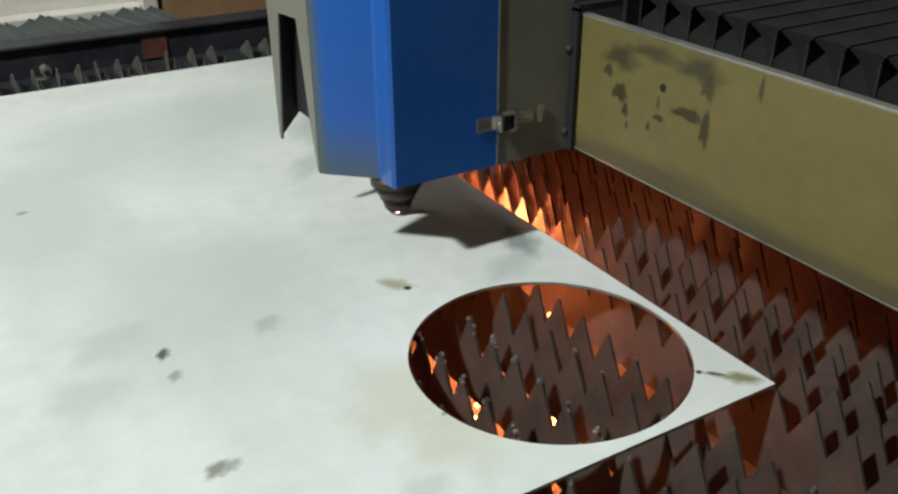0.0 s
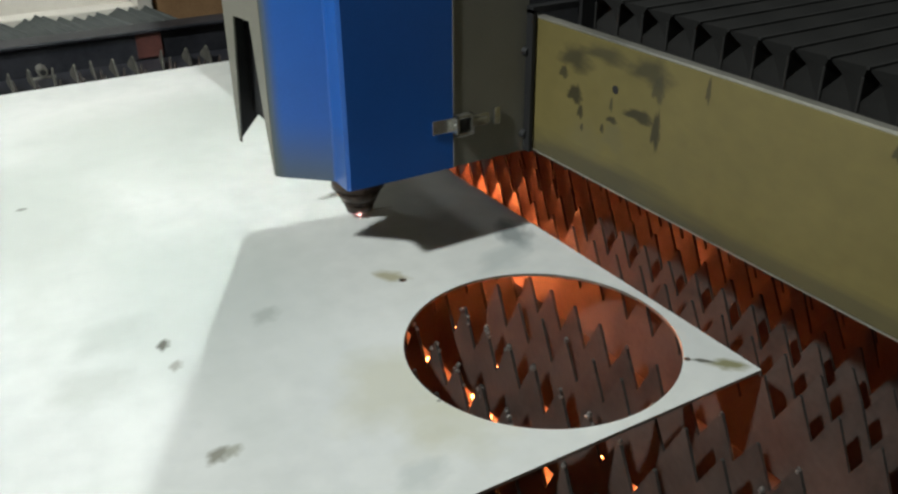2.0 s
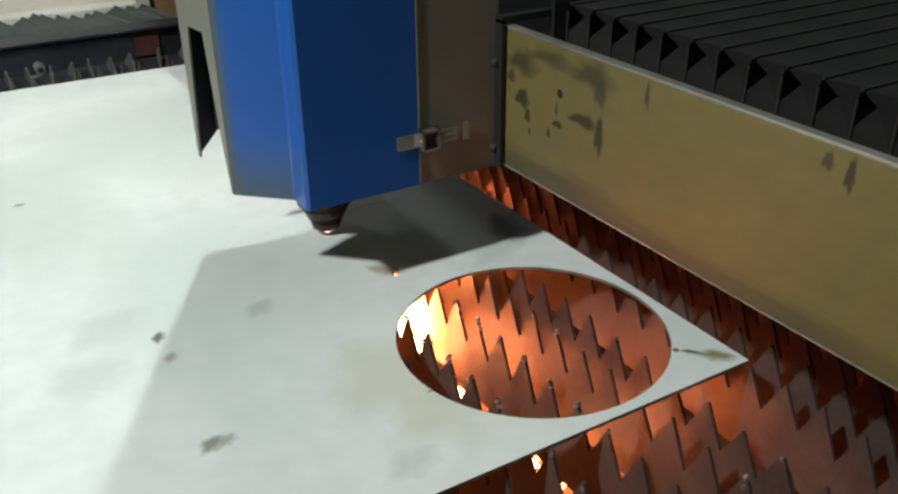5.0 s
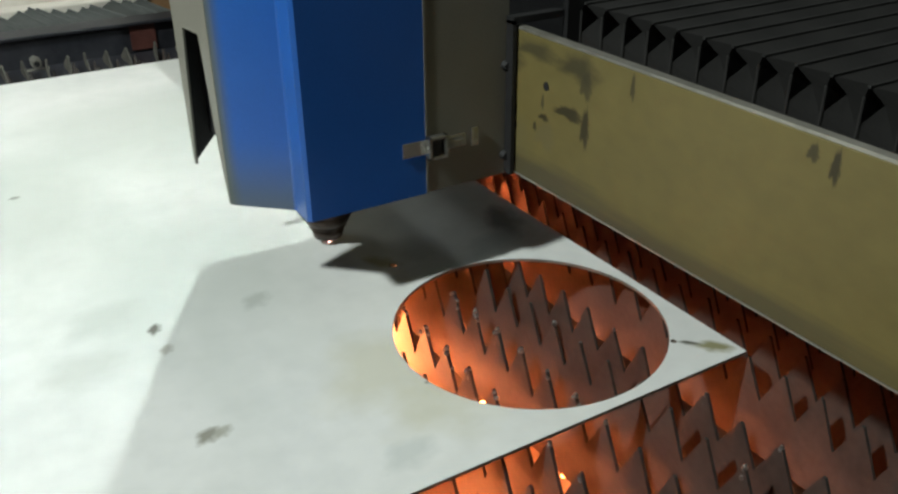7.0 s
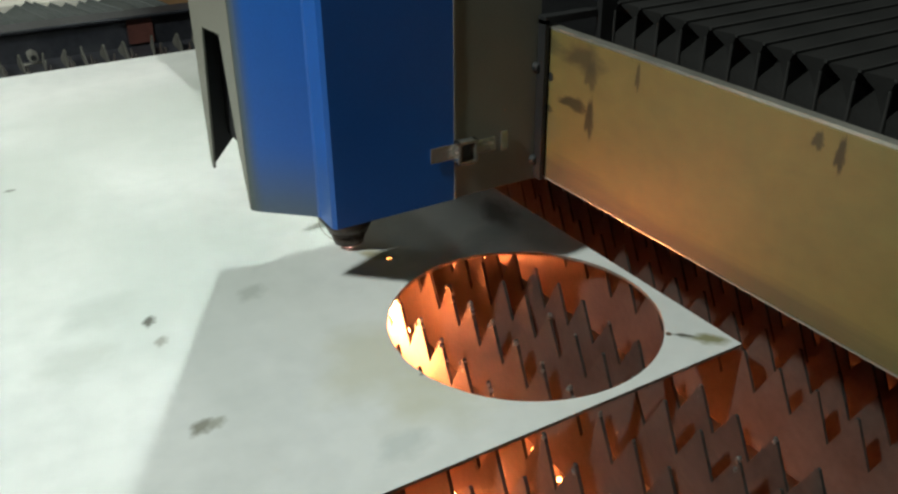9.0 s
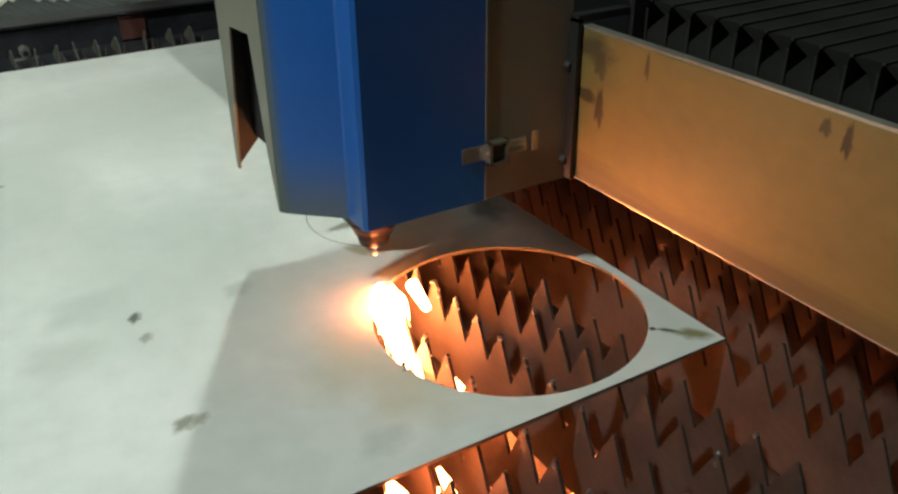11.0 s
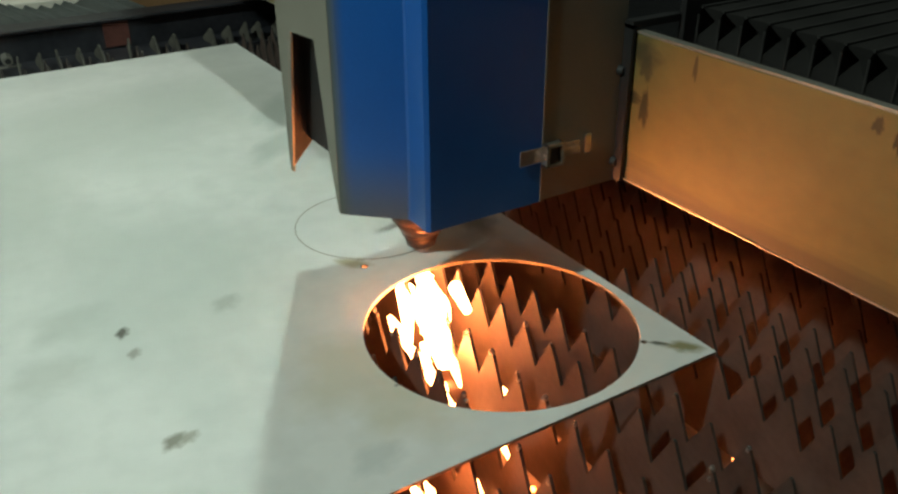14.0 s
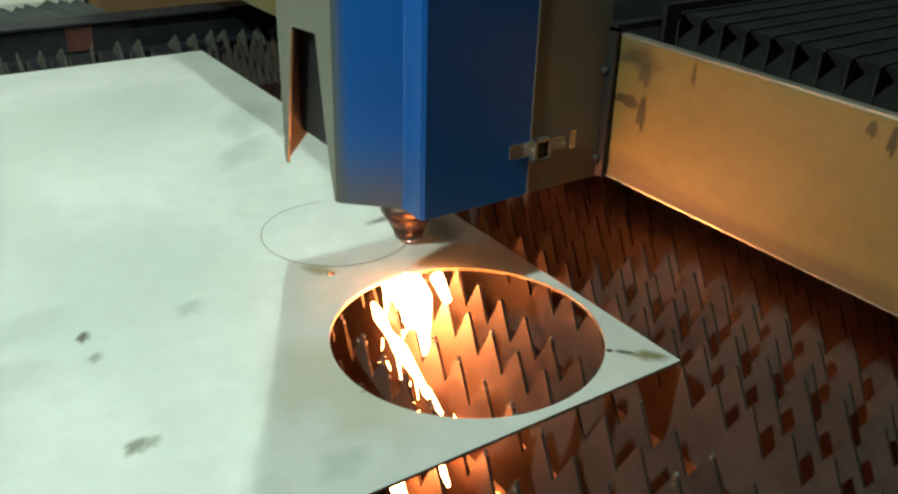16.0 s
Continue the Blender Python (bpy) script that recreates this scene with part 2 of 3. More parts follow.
def prism(bm, outline, z0, z1):
    """A plan outline pulled up from z0 to z1."""
    low = [bm.verts.new((x, y, z0)) for x, y in outline]
    top = [bm.verts.new((x, y, z1)) for x, y in outline]
    k = len(outline)
    bm.faces.new(top)
    bm.faces.new(low[::-1])
    for i in range(k):
        bm.faces.new((low[i], low[(i + 1) % k], top[(i + 1) % k], top[i]))


def blob(radius, squash, rng, n=22, rough=0.35):
    """An uneven closed outline."""
    ph = [rng.uniform(0, 6.28) for _ in range(4)]
    pts = []
    for i in range(n):
        a = 2 * math.pi * i / n
        r = radius * (1 + rough * sum(math.sin((k + 2) * a + ph[k]) / (k + 1.5) for k in range(4)))
        pts.append((r * math.cos(a), r * squash * math.sin(a)))
    return pts


def to_mesh(bm, name, mat, smooth=False):
    me = bpy.data.meshes.new(name)
    bmesh.ops.recalc_face_normals(bm, faces=bm.faces[:])
    bm.to_mesh(me)
    bm.free()
    me.materials.append(mat)
    if smooth:
        for p in me.polygons:
            p.use_smooth = True
    return me


def part(name, bm, mat, parent=None, label="", smooth=False):
    ob = new(name, to_mesh(bm, name, mat, smooth))
    if parent:
        ob.parent = parent
    if label:
        tagged(ob, label)
    return ob


def block(name, lo, hi, mat, parent=None, label="", bevel=0.0):
    bm = bmesh.new()
    box(bm, lo, hi, bevel)
    return part(name, bm, mat, parent, label)


# ---- plan numbers ----
CUT_CENTRE, CUT_R = (-0.1668, 0.4604), 0.1000
CUT_START, CUT_RATE = 73.7, 14.95
HOLE, HOLE_R = (-0.1615, 0.1619), 0.15
SHEET_DEPTH, SHEET_T = 1.4394, 0.004
TIMES = [i * 0.5 for i in range(33)]


def nozzle_at(t):
    a = radians(CUT_START + CUT_RATE * t)
    return CUT_CENTRE[0] + CUT_R * math.cos(a), CUT_CENTRE[1] + CUT_R * math.sin(a)


# ---- workshop hall ----
def hall():
    for name, lo, hi, mat in (
        ("floor", (-6, -6, -0.95), (6, 8, -0.85), CONCRETE),
        ("ceiling", (-6, -6, 5.0), (6, 8, 5.1), WALL_PAINT),
        ("wall_north", (-6, 8.0, -0.85), (6, 8.2, 5.0), WALL_PAINT),
        ("wall_south", (-6, -6.2, -0.85), (6, -6, 5.0), WALL_PAINT),
        ("wall_east", (6, -6, -0.85), (6.2, 8, 5.0), WALL_PAINT),
        ("wall_west", (-6.2, -6, -0.85), (-6, 8, 5.0), WALL_PAINT),
    ):
        tagged(block(name, lo, hi, mat), "plain pale workshop " + name.split("_")[0], name.split("_")[0], kind="structure")
    # ceiling lamps and the floodlight that carry the light
    for lx, ly in ((-1.5, 3.5), (2.2, 1.0)):
        lamp = tagged(new("ceiling_light"), "round white ceiling lamp under the workshop ceiling", "lamp", "ceiling lamps")
        lamp.location = (lx, ly, 4.72)
        bm = bmesh.new()
        rod(bm, (0, 0, 0.05), (0, 0, 0.28), 0.7, 0.5, 32)
        part("housing", bm, GREY, lamp)
    flood = tagged(new("floodlight"), "grey workshop floodlight high on a bracket", "lamp")
    flood.matrix_world = look(KEY_LAMP, (-0.17, 0.46, 0))
    bm = bmesh.new()
    rod(bm, (0, 0, 0.02), (0, 0, 0.22), 0.2, 0.12, 24)
    part("housing", bm, GREY, flood)
    bm = bmesh.new()
    rod(bm, (0, 0, 0.2), (0, 0, 1.9), 0.02)
    part("arm", bm, GREY, flood)


hall()


# ---- sheet being cut ----
def circle(centre, r, n):
    return [(centre[0] + r * math.cos(2 * math.pi * i / n), centre[1] + r * math.sin(2 * math.pi * i / n)) for i in range(n)]


def sheet():
    """A rectangular sheet with its corner at the origin, a large round hole and small pierce holes."""
    bm = bmesh.new()
    loops = [[(-2.6, 0.0), (0.0, 0.0), (0.0, SHEET_DEPTH), (-2.6, SHEET_DEPTH)], circle(HOLE, HOLE_R, 128), circle((-0.2267, 0.3588), 0.0042, 14), circle((-0.0515, 0.0535), 0.0035, 12)]
    edges, rims = [], []
    for loop in loops:
        vs = [bm.verts.new((x, y, 0)) for x, y in loop]
        es = [bm.edges.new((vs[i], vs[(i + 1) % len(vs)])) for i in range(len(vs))]
        edges += es
        rims.append(vs)
    bmesh.ops.triangle_fill(bm, use_beauty=True, use_dissolve=False, edges=edges)
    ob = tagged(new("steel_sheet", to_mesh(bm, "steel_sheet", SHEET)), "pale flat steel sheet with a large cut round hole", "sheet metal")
    # underside and cut walls
    bm = bmesh.new()
    for loop in loops:
        vs = [bm.verts.new((x, y, -SHEET_T)) for x, y in loop]
        for i in range(len(vs)):
            bm.edges.new((vs[i], vs[(i + 1) % len(vs)]))
    bmesh.ops.triangle_fill(bm, use_beauty=True, use_dissolve=False, edges=bm.edges[:])
    part("underside", bm, SHEET, ob)
    bm = bmesh.new()
    for loop in loops:
        lo = [bm.verts.new((x, y, -SHEET_T)) for x, y in loop]
        hi = [bm.verts.new((x, y, -0.0001)) for x, y in loop]
        k = len(lo)
        for i in range(k):
            bm.faces.new((lo[i], lo[(i + 1) % k], hi[(i + 1) % k], hi[i]))
    part("cut_edge", bm, EDGE, ob, "dark burnt cut edge")
    return ob


sheet()


def kerf():
    """The fresh cut line, in arcs that stay behind as the cut goes on."""
    base = tagged(new("cut_line"), "thin dark fresh laser cut line round a disc", "cut line")
    base.location = (*CUT_CENTRE, 0)
    step = 20
    bm = bmesh.new()
    n = 12
    for i in range(n):
        ring = []
        for k in (i, i + 1):
            a = -radians(step * k / n)
            for r in (CUT_R - 0.0006, CUT_R + 0.0006):
                ring.append(bm.verts.new((r * math.cos(a), r * math.sin(a), 0)))
        bm.faces.new((ring[0], ring[1], ring[3], ring[2]))
    geom = bmesh.ops.extrude_face_region(bm, geom=bm.faces[:])
    bmesh.ops.translate(bm, vec=(0, 0, 0.0002), verts=[g for g in geom["geom"] if isinstance(g, bmesh.types.BMVert)])
    me = to_mesh(bm, "arc", EDGE)
    arcs = []
    for k in range(12):
        ob = new("arc", me)
        ob.parent = base
        ob.location = (0, 0, 0.0002 + 0.00003 * k)
        arcs.append((ob, CUT_START + step * (k + 1) + 1.0, 0.0002 + 0.00003 * k))
    return arcs


KERF = kerf()

# ---- cutting bed ----
PITCH, TOOTH, TOOTH_DEPTH = 0.0437, 0.0460, 0.0475


def slat_mesh(seed, y0, y1, worn=None):
    """A thin toothed slat: steep near flank, long far flank, burnt uneven tips."""
    rng = random.Random(seed)
    bm = bmesh.new()
    half = 0.0017
    top = []
    n = int((y1 - y0) / TOOTH)
    for i in range(n):
        y = y0 + i * TOOTH
        valley = -TOOTH_DEPTH + rng.uniform(-0.003, 0.003)
        if worn and worn[0] < y < worn[1]:
            # lowered to stumps, unseen under the sheet, so spark light gets through
            top += [(y - 0.5 * TOOTH, -0.062, 0), (y, -0.052 + rng.uniform(-0.006, 0.006), 0), (y + 0.006, -0.056, 0)]
            continue
        tip = -rng.choice((0, 0, 0, 0.001, 0.002, 0.005))
        lean = rng.uniform(-0.0015, 0.0015)
        top += [(y - 0.5 * TOOTH, valley, 0), (y - 0.0012 + lean, tip - 0.0006, lean), (y + 0.0012 + lean, tip, lean)]
    top.append((y0 + n * TOOTH - 0.5 * TOOTH, -TOOTH_DEPTH, 0))
    rows = []
    for s in (-half, half):
        rows.append([(bm.verts.new((s + b * 0.6, y, z)), bm.verts.new((s, y, -0.112))) for y, z, b in top])
    for i in range(len(top) - 1):
        for r in rows:
            bm.faces.new((r[i][0], r[i + 1][0], r[i + 1][1], r[i][1]))
        bm.faces.new((rows[0][i][0], rows[1][i][0], rows[1][i + 1][0], rows[0][i + 1][0])).material_index = 1
    for i in (0, -1):
        bm.faces.new((rows[0][i][0], rows[1][i][0], rows[1][i][1], rows[0][i][1]))
    me = to_mesh(bm, "slat", SLAT)
    me.materials.append(SHADED_EDGE)
    return me


def slat_end_mesh(seed):
    """The last tooth of a slat, hooked over the holder."""
    rng = random.Random(40 + seed)
    bm = bmesh.new()
    h = 0.044 + rng.uniform(-0.012, 0.004)
    side = [(-0.034, 0.0), (0.060, 0.0), (0.052, 0.012), (0.022, h * 0.7), (0.004, h), (-0.010, h * 0.92), (-0.026, 0.016)]
    a, b = [[bm.verts.new((x, y, z)) for y, z in side] for x in (-0.002, 0.002)]
    bm.faces.new(a)
    bm.faces.new(b[::-1])
    for i in range(len(side)):
        j = (i + 1) % len(side)
        bm.faces.new((a[i], a[j], b[j], b[i]))
    return to_mesh(bm, "slat_end", SLAT_END)


def cutting_bed():
    bed = tagged(new("cutting_bed"), "laser cutting bed of scorched saw-toothed steel slats", "cutting bed")
    meshes = [slat_mesh(k, -0.92, 1.60) for k in range(6)]
    # these rows are cut low out of sight to let spark light pass
    burnt = [slat_mesh(k + 20, -0.92, 1.60, (0.385, 0.80)) for k in range(4)]
    ends = [slat_end_mesh(k) for k in range(3)]
    known = {-5: 0.042, -4: 0.041, -3: 0.020, -2: 0.021, 0: 0.001, 1: 0.011, 2: 0.006, 3: 0.022, 4: 0.0455}
    place = {-5: -0.257, -4: -0.192, -3: -0.130, -2: -0.082, 0: 0.006, 1: 0.05, 2: 0.0945, 3: 0.127, 4: 0.174}
    rng = random.Random(11)
    for k in range(-60, 27):
        if k == -1:
            continue  # this slot of the bed holds no slat
        x = place.get(k, 0.004 + PITCH * k + rng.uniform(-0.002, 0.002) - (0.045 if k < -5 else 0))
        ob = new("slat", burnt[k % 4] if -9 <= k <= -4 else meshes[k % 6])
        ob.parent = bed
        phase = known.get(k, rng.uniform(0, TOOTH))
        ob.location = (x, phase, -SHEET_T - 0.0005)
        # the pale end of the slat, standing in its slot of the holder
        end = new("slat_end", ends[k % 3])
        end.parent = bed
        end.location = (x, 1.64 + rng.uniform(-0.006, 0.006), -0.050)
        end.rotation_euler = (0, rng.uniform(-0.10, 0.10), rng.uniform(-0.2, 0.1))
    # clinging slag at the burnt tips
    for k in range(34):
        row = rng.choice((-5, -4, -3, -2))
        i = rng.randint(-4, 7)
        y = known[row] + TOOTH * i
        x = place[row]
        bm = bmesh.new()
        bmesh.ops.create_icosphere(bm, subdivisions=2, radius=rng.uniform(0.0018, 0.0034))
        for v in bm.verts:
            v.co *= 1 + 0.5 * noise.noise(v.co * 500 + Vector((k, 0, 0)))
            v.co.z *= rng.uniform(1.4, 1.6)
        ob = part("slag_lump", bm, SLAG, bed)
        ob.location = (x, y, -SHEET_T - 0.004 - rng.choice((0, 0, 0.004, 0.01)))
    # heavier slag beads down the burnt tips in the open hole
    for row in (-5, -4):
        for i in range(0, 7):
            for step in range(rng.choice((2, 3, 4))):
                bm = bmesh.new()
                bmesh.ops.create_icosphere(bm, subdivisions=2, radius=rng.uniform(0.0016, 0.0032))
                for v in bm.verts:
                    v.co *= 1 + 0.6 * noise.noise(v.co * 600 + Vector((i, step, row)))
                ob = part("slag_bead", bm, SLAG, bed)
                down = 0.003 + step * rng.uniform(0.004, 0.007)
                ob.location = (place[row] + rng.uniform(-0.003, 0.0015), known[row] + TOOTH * i - down * 0.5 * rng.choice((1, 1, -1)), -SHEET_T - down)
    # frame round the slats
    block("side_rail", (-2.8, 1.74, -0.47), (1.5, 1.80, 0.015), FRAME_DARK, bed, "dark painted steel side rail", 0.004)
    block("rail_cap", (-2.8, 1.728, 0.015), (1.5, 1.805, 0.024), FRAME_DARK, bed, "", 0.003)
    block("slat_holder", (-2.8, 1.605, -0.42), (1.5, 1.732, -0.050), FRAME_DARK, bed)
    block("end_rail", (1.30, -1.1, -0.47), (1.40, 1.71, -0.03), FRAME_DARK, bed, "", 0.004)
    block("front_rail", (-2.8, -1.10, -0.47), (1.28, -1.0, -0.03), FRAME_DARK, bed, "", 0.004)
    # unseen bar, added to keep spark light off the far rail
    block("light_stop_bar", (-2.7, 1.15, -0.42), (1.28, 1.156, -0.0065), FRAME_DARK, bed)
    block("slag_tray", (-2.7, -1.0, -0.46), (1.28, 1.71, -0.43), TRAY, bed, "dark slag tray under the slats")
    for x in (-2.6, -0.6, 1.2):
        for y in (-1.05, 1.76):
            block("leg", (x - 0.05, y - 0.04, -0.85), (x + 0.05, y + 0.04, -0.47), FRAME_DARK, bed)
    block("red_marker", (-0.225, 1.7365, -0.045), (-0.165, 1.7395, 0.014), RED_PAINT, bed, "faded red painted patch")
    bm = bmesh.new()
    rod(bm, (-0.449, 1.695, -0.034), (-0.449, 1.735, -0.034), 0.012, None, 6)
    box(bm, (-0.475, 1.700, -0.062), (-0.423, 1.706, -0.046))
    nut = part("clamp_nut", bm, PLATE_EDGE, bed, "bright hexagon nut on the rail")
    bm = bmesh.new()
    rod(bm, (-0.449, 1.6935, -0.034), (-0.449, 1.6949, -0.034), 0.0065, None, 12)
    part("stud", bm, BLACK, nut)
    return bed


cutting_bed()


# ---- moving machine ----
def cover_outline():
    return [(0.163, -0.168), (-0.088, -0.168), (-0.0875, -0.131), (-0.143, -0.079)]


def shell(bm, outline, z0, z1, thick):
    """A folded sheet-metal wall along a plan line, with thickness to its left side."""
    pts = [Vector(p) for p in outline]
    inner = []
    k = len(pts)
    for i, p in enumerate(pts):
        a = (p - pts[i - 1]).normalized() if i else (pts[1] - p).normalized()
        b = (pts[i + 1] - p).normalized() if i < k - 1 else a
        t = (a + b).normalized()
        nrm = Vector((t.y, -t.x))
        inner.append(p + nrm * thick / max(nrm.dot(Vector((a.y, -a.x))), 0.5))
    rows = [[bm.verts.new((q.x, q.y, z)) for q in line] for line in (pts, inner) for z in (z0, z1)]
    ol, oh, il, ih = rows
    for i in range(k - 1):
        bm.faces.new((ol[i], ol[i + 1], oh[i + 1], oh[i]))
        bm.faces.new((il[i], il[i + 1], ih[i + 1], ih[i]))
        bm.faces.new((ol[i], ol[i + 1], il[i + 1], il[i]))
        bm.faces.new((oh[i], oh[i + 1], ih[i + 1], ih[i]))
    for i in (0, -1):
        bm.faces.new((ol[i], oh[i], ih[i], il[i]))


ZB, ZT = 0.118, 0.80


LAMP = (-0.039, 0.245, 0.950)


def laser_head():
    head = tagged(new("laser_head"), "blue and grey laser cutting head with a sooty nozzle", "laser head")
    # blue cover: near face, narrow return, slanting face
    bm = bmesh.new()
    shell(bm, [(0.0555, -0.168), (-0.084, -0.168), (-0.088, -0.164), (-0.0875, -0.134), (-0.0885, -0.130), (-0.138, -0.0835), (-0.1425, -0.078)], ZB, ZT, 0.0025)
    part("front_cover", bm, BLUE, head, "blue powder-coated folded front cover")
    # side with the cut-out, open at the bottom
    bm = bmesh.new()
    xs = (-0.143, -0.1405)
    for pts in (
        [(-0.078, ZB + 0.001), (-0.078, ZT), (-0.041, ZT), (-0.041, 0.298), (-0.060, ZB + 0.06), (-0.0745, ZB + 0.001)],
        [(-0.041, 0.298), (-0.041, ZT), (0.018, ZT), (0.018, 0.2935)],
        [(0.018, 0.2935), (0.018, ZT), (0.058, ZT), (0.056, 0.13), (0.054, 0.122), (0.048, 0.122), (0.047, 0.13)],
    ):
        a = [bm.verts.new((xs[0], y, z)) for y, z in pts]
        b = [bm.verts.new((xs[1], y, z)) for y, z in pts]
        bm.faces.new(a)
        bm.faces.new(b[::-1])
        for i in range(len(pts)):
            j = (i + 1) % len(pts)
            bm.faces.new((a[i], a[j], b[j], b[i]))
    part("side_cover", bm, GREY, head, "grey side cover with a tall open slot")
    # wall and bracket are black: the shade inside the slot, put into their colour
    bm = bmesh.new()
    wall = [(-0.1405, 0.124), (-0.100, 0.168), (-0.02, 0.172), (0.144, 0.172), (0.144, ZT), (-0.1405, ZT)]
    fore, aft = [[bm.verts.new((x, y, z)) for x, z in wall] for y in (0.054, 0.057)]
    bm.faces.new(fore)
    bm.faces.new(aft[::-1])
    for i in range(6):
        bm.faces.new((fore[i], fore[(i + 1) % 6], aft[(i + 1) % 6], aft[i]))
    part("back_cover", bm, BLACK, head)
    bm = bmesh.new()
    box(bm, (-0.12, -0.02, 0.16), (-0.05, 0.052, ZT))
    part("inner_bracket", bm, BLACK, head)
    block("top_cover", (-0.143, -0.168, ZT), (0.163, 0.058, ZT + 0.003), BLUE, head)
    # grey rear body beside the cover
    bm = bmesh.new()
    shell(bm, [(0.1625, -0.1672), (0.058, -0.1672)], ZB + 0.001, ZT, 0.004)
    part("rear_cover", bm, GREY, head, "grey steel rear cover panel")
    block("seam_lip", (0.0545, -0.1690, ZB), (0.0572, -0.166, ZT), GREY, head)
    block("slide_plate", (0.145, -0.163, 0.121), (0.160, 0.054, ZT), BLACK, head, "black slide plate")
    # nozzle and its body
    bm = bmesh.new()
    for z0, z1, a, b in ((0.0035, 0.009, 0.0075, 0.0125), (0.009, 0.024, 0.0185, 0.0225), (0.024, 0.028, 0.0245, 0.0245), (0.028, 0.046, 0.0260, 0.0350), (0.046, 0.060, 0.0370, 0.0370), (0.060, 0.20, 0.0330, 0.0330)):
        rod(bm, (0, 0, z0), (0, 0, z1), a, b, 28)
    part("nozzle", bm, NOZZLE, head, "soot-darkened copper nozzle", True)
    bm = bmesh.new()
    rod(bm, (0, 0, 0.2), (0, 0, ZT), 0.045, None, 24)
    part("optics_tube", bm, BLACK, head)
    # toggle latch on the near face
    latch = part("latch", (lambda b: (box(b, (0.025, -0.1705, 0.166), (0.060, -0.169, 0.183), 0.0006), b)[1])(bmesh.new()), CHROME, head, "chrome toggle latch")
    for name, lo, hi in (
        ("latch_base", (0.064, -0.1715, 0.167), (0.104, -0.169, 0.182)),
        ("latch_tab", (0.112, -0.1712, 0.164), (0.121, -0.169, 0.186)),
        ("latch_lever", (0.072, -0.1785, 0.170), (0.100, -0.1730, 0.178)),
    ):
        block(name, lo, hi, CHROME, latch, "", 0.0006)
    bm = bmesh.new()
    for lo, hi in (((0.052, -0.181, 0.1615), (0.056, -0.1712, 0.1875)), ((0.073, -0.181, 0.1615), (0.077, -0.1712, 0.1875)), ((0.052, -0.181, 0.184), (0.077, -0.1712, 0.1875)), ((0.052, -0.181, 0.1615), (0.077, -0.1712, 0.165))):
        box(bm, lo, hi, 0.0006)
    part("latch_loop", bm, CHROME, latch)
    block("latch_spring", (0.060, -0.1765, 0.1655), (0.070, -0.1716, 0.1835), BLACK, latch)
    for z in (0.143, 0.249):
        bm = bmesh.new()
        rod(bm, (0.1585, -0.1675, z), (0.1585, -0.174, z), 0.0062, 0.0045, 14)
        part("bolt", bm, BLACK, head, "round-headed bolt")
    # black wiper frame at the beam cover
    block("wiper_frame", (0.1585, -0.181, 0.122), (0.1635, -0.1682, 0.300), BLACK, head, "black rubber wiper frame")
    block("wiper_top", (0.1585, -0.181, 0.296), (0.226, -0.1682, 0.304), BLACK, head)
    block("bellows_flange", (0.228, -0.186, 0.10), (0.80, -0.178, 0.320), BLACK, head, "black flange where the bellows begin")
    # work lamp behind the cover
    lamp = block("work_lamp", (LAMP[0] - 0.035, LAMP[1] - 0.035, LAMP[2] + 0.012), (LAMP[0] + 0.035, LAMP[1] + 0.035, LAMP[2] + 0.040), GREY, head, "square work lamp high behind the head")
    block("lamp_lens", (LAMP[0] - 0.005, LAMP[1] - 0.005, LAMP[2] + 0.002), (LAMP[0] + 0.005, LAMP[1] + 0.005, LAMP[2] + 0.0118), LAMP_GLOW, lamp)
    # unseen screen, added to cast a shade strip along the sheet's right edge
    block("shade_screen", (LAMP[0] + 0.0285, 0.10, 0.50), (LAMP[0] + 0.0315, 0.80, LAMP[2] - 0.012), GREY, lamp)
    block("lamp_arm", (LAMP[0] + 0.032, 0.0, ZT + 0.004), (LAMP[0] + 0.05, 0.20, ZT + 0.03), GREY, lamp)
    # unseen cup, added so the lamp's light starts at half a second
    bm = bmesh.new()
    box(bm, (LAMP[0] - 0.030, LAMP[1] - 0.030, LAMP[2] - 0.006), (LAMP[0] + 0.030, LAMP[1] + 0.030, LAMP[2] - 0.003))
    for x0, y0, x1, y1 in ((-0.030, -0.030, -0.027, 0.030), (0.027, -0.030, 0.030, 0.030), (-0.027, -0.030, 0.027, -0.027), (-0.027, 0.027, 0.027, 0.030)):
        box(bm, (LAMP[0] + x0, LAMP[1] + y0, LAMP[2] - 0.003), (LAMP[0] + x1, LAMP[1] + y1, LAMP[2] + 0.0118))
    shutter = part("lens_blocker", bm, BLACK, head, "black cup added over the lamp lens at the start")
    return head, shutter


HEAD, SHUTTER = laser_head()


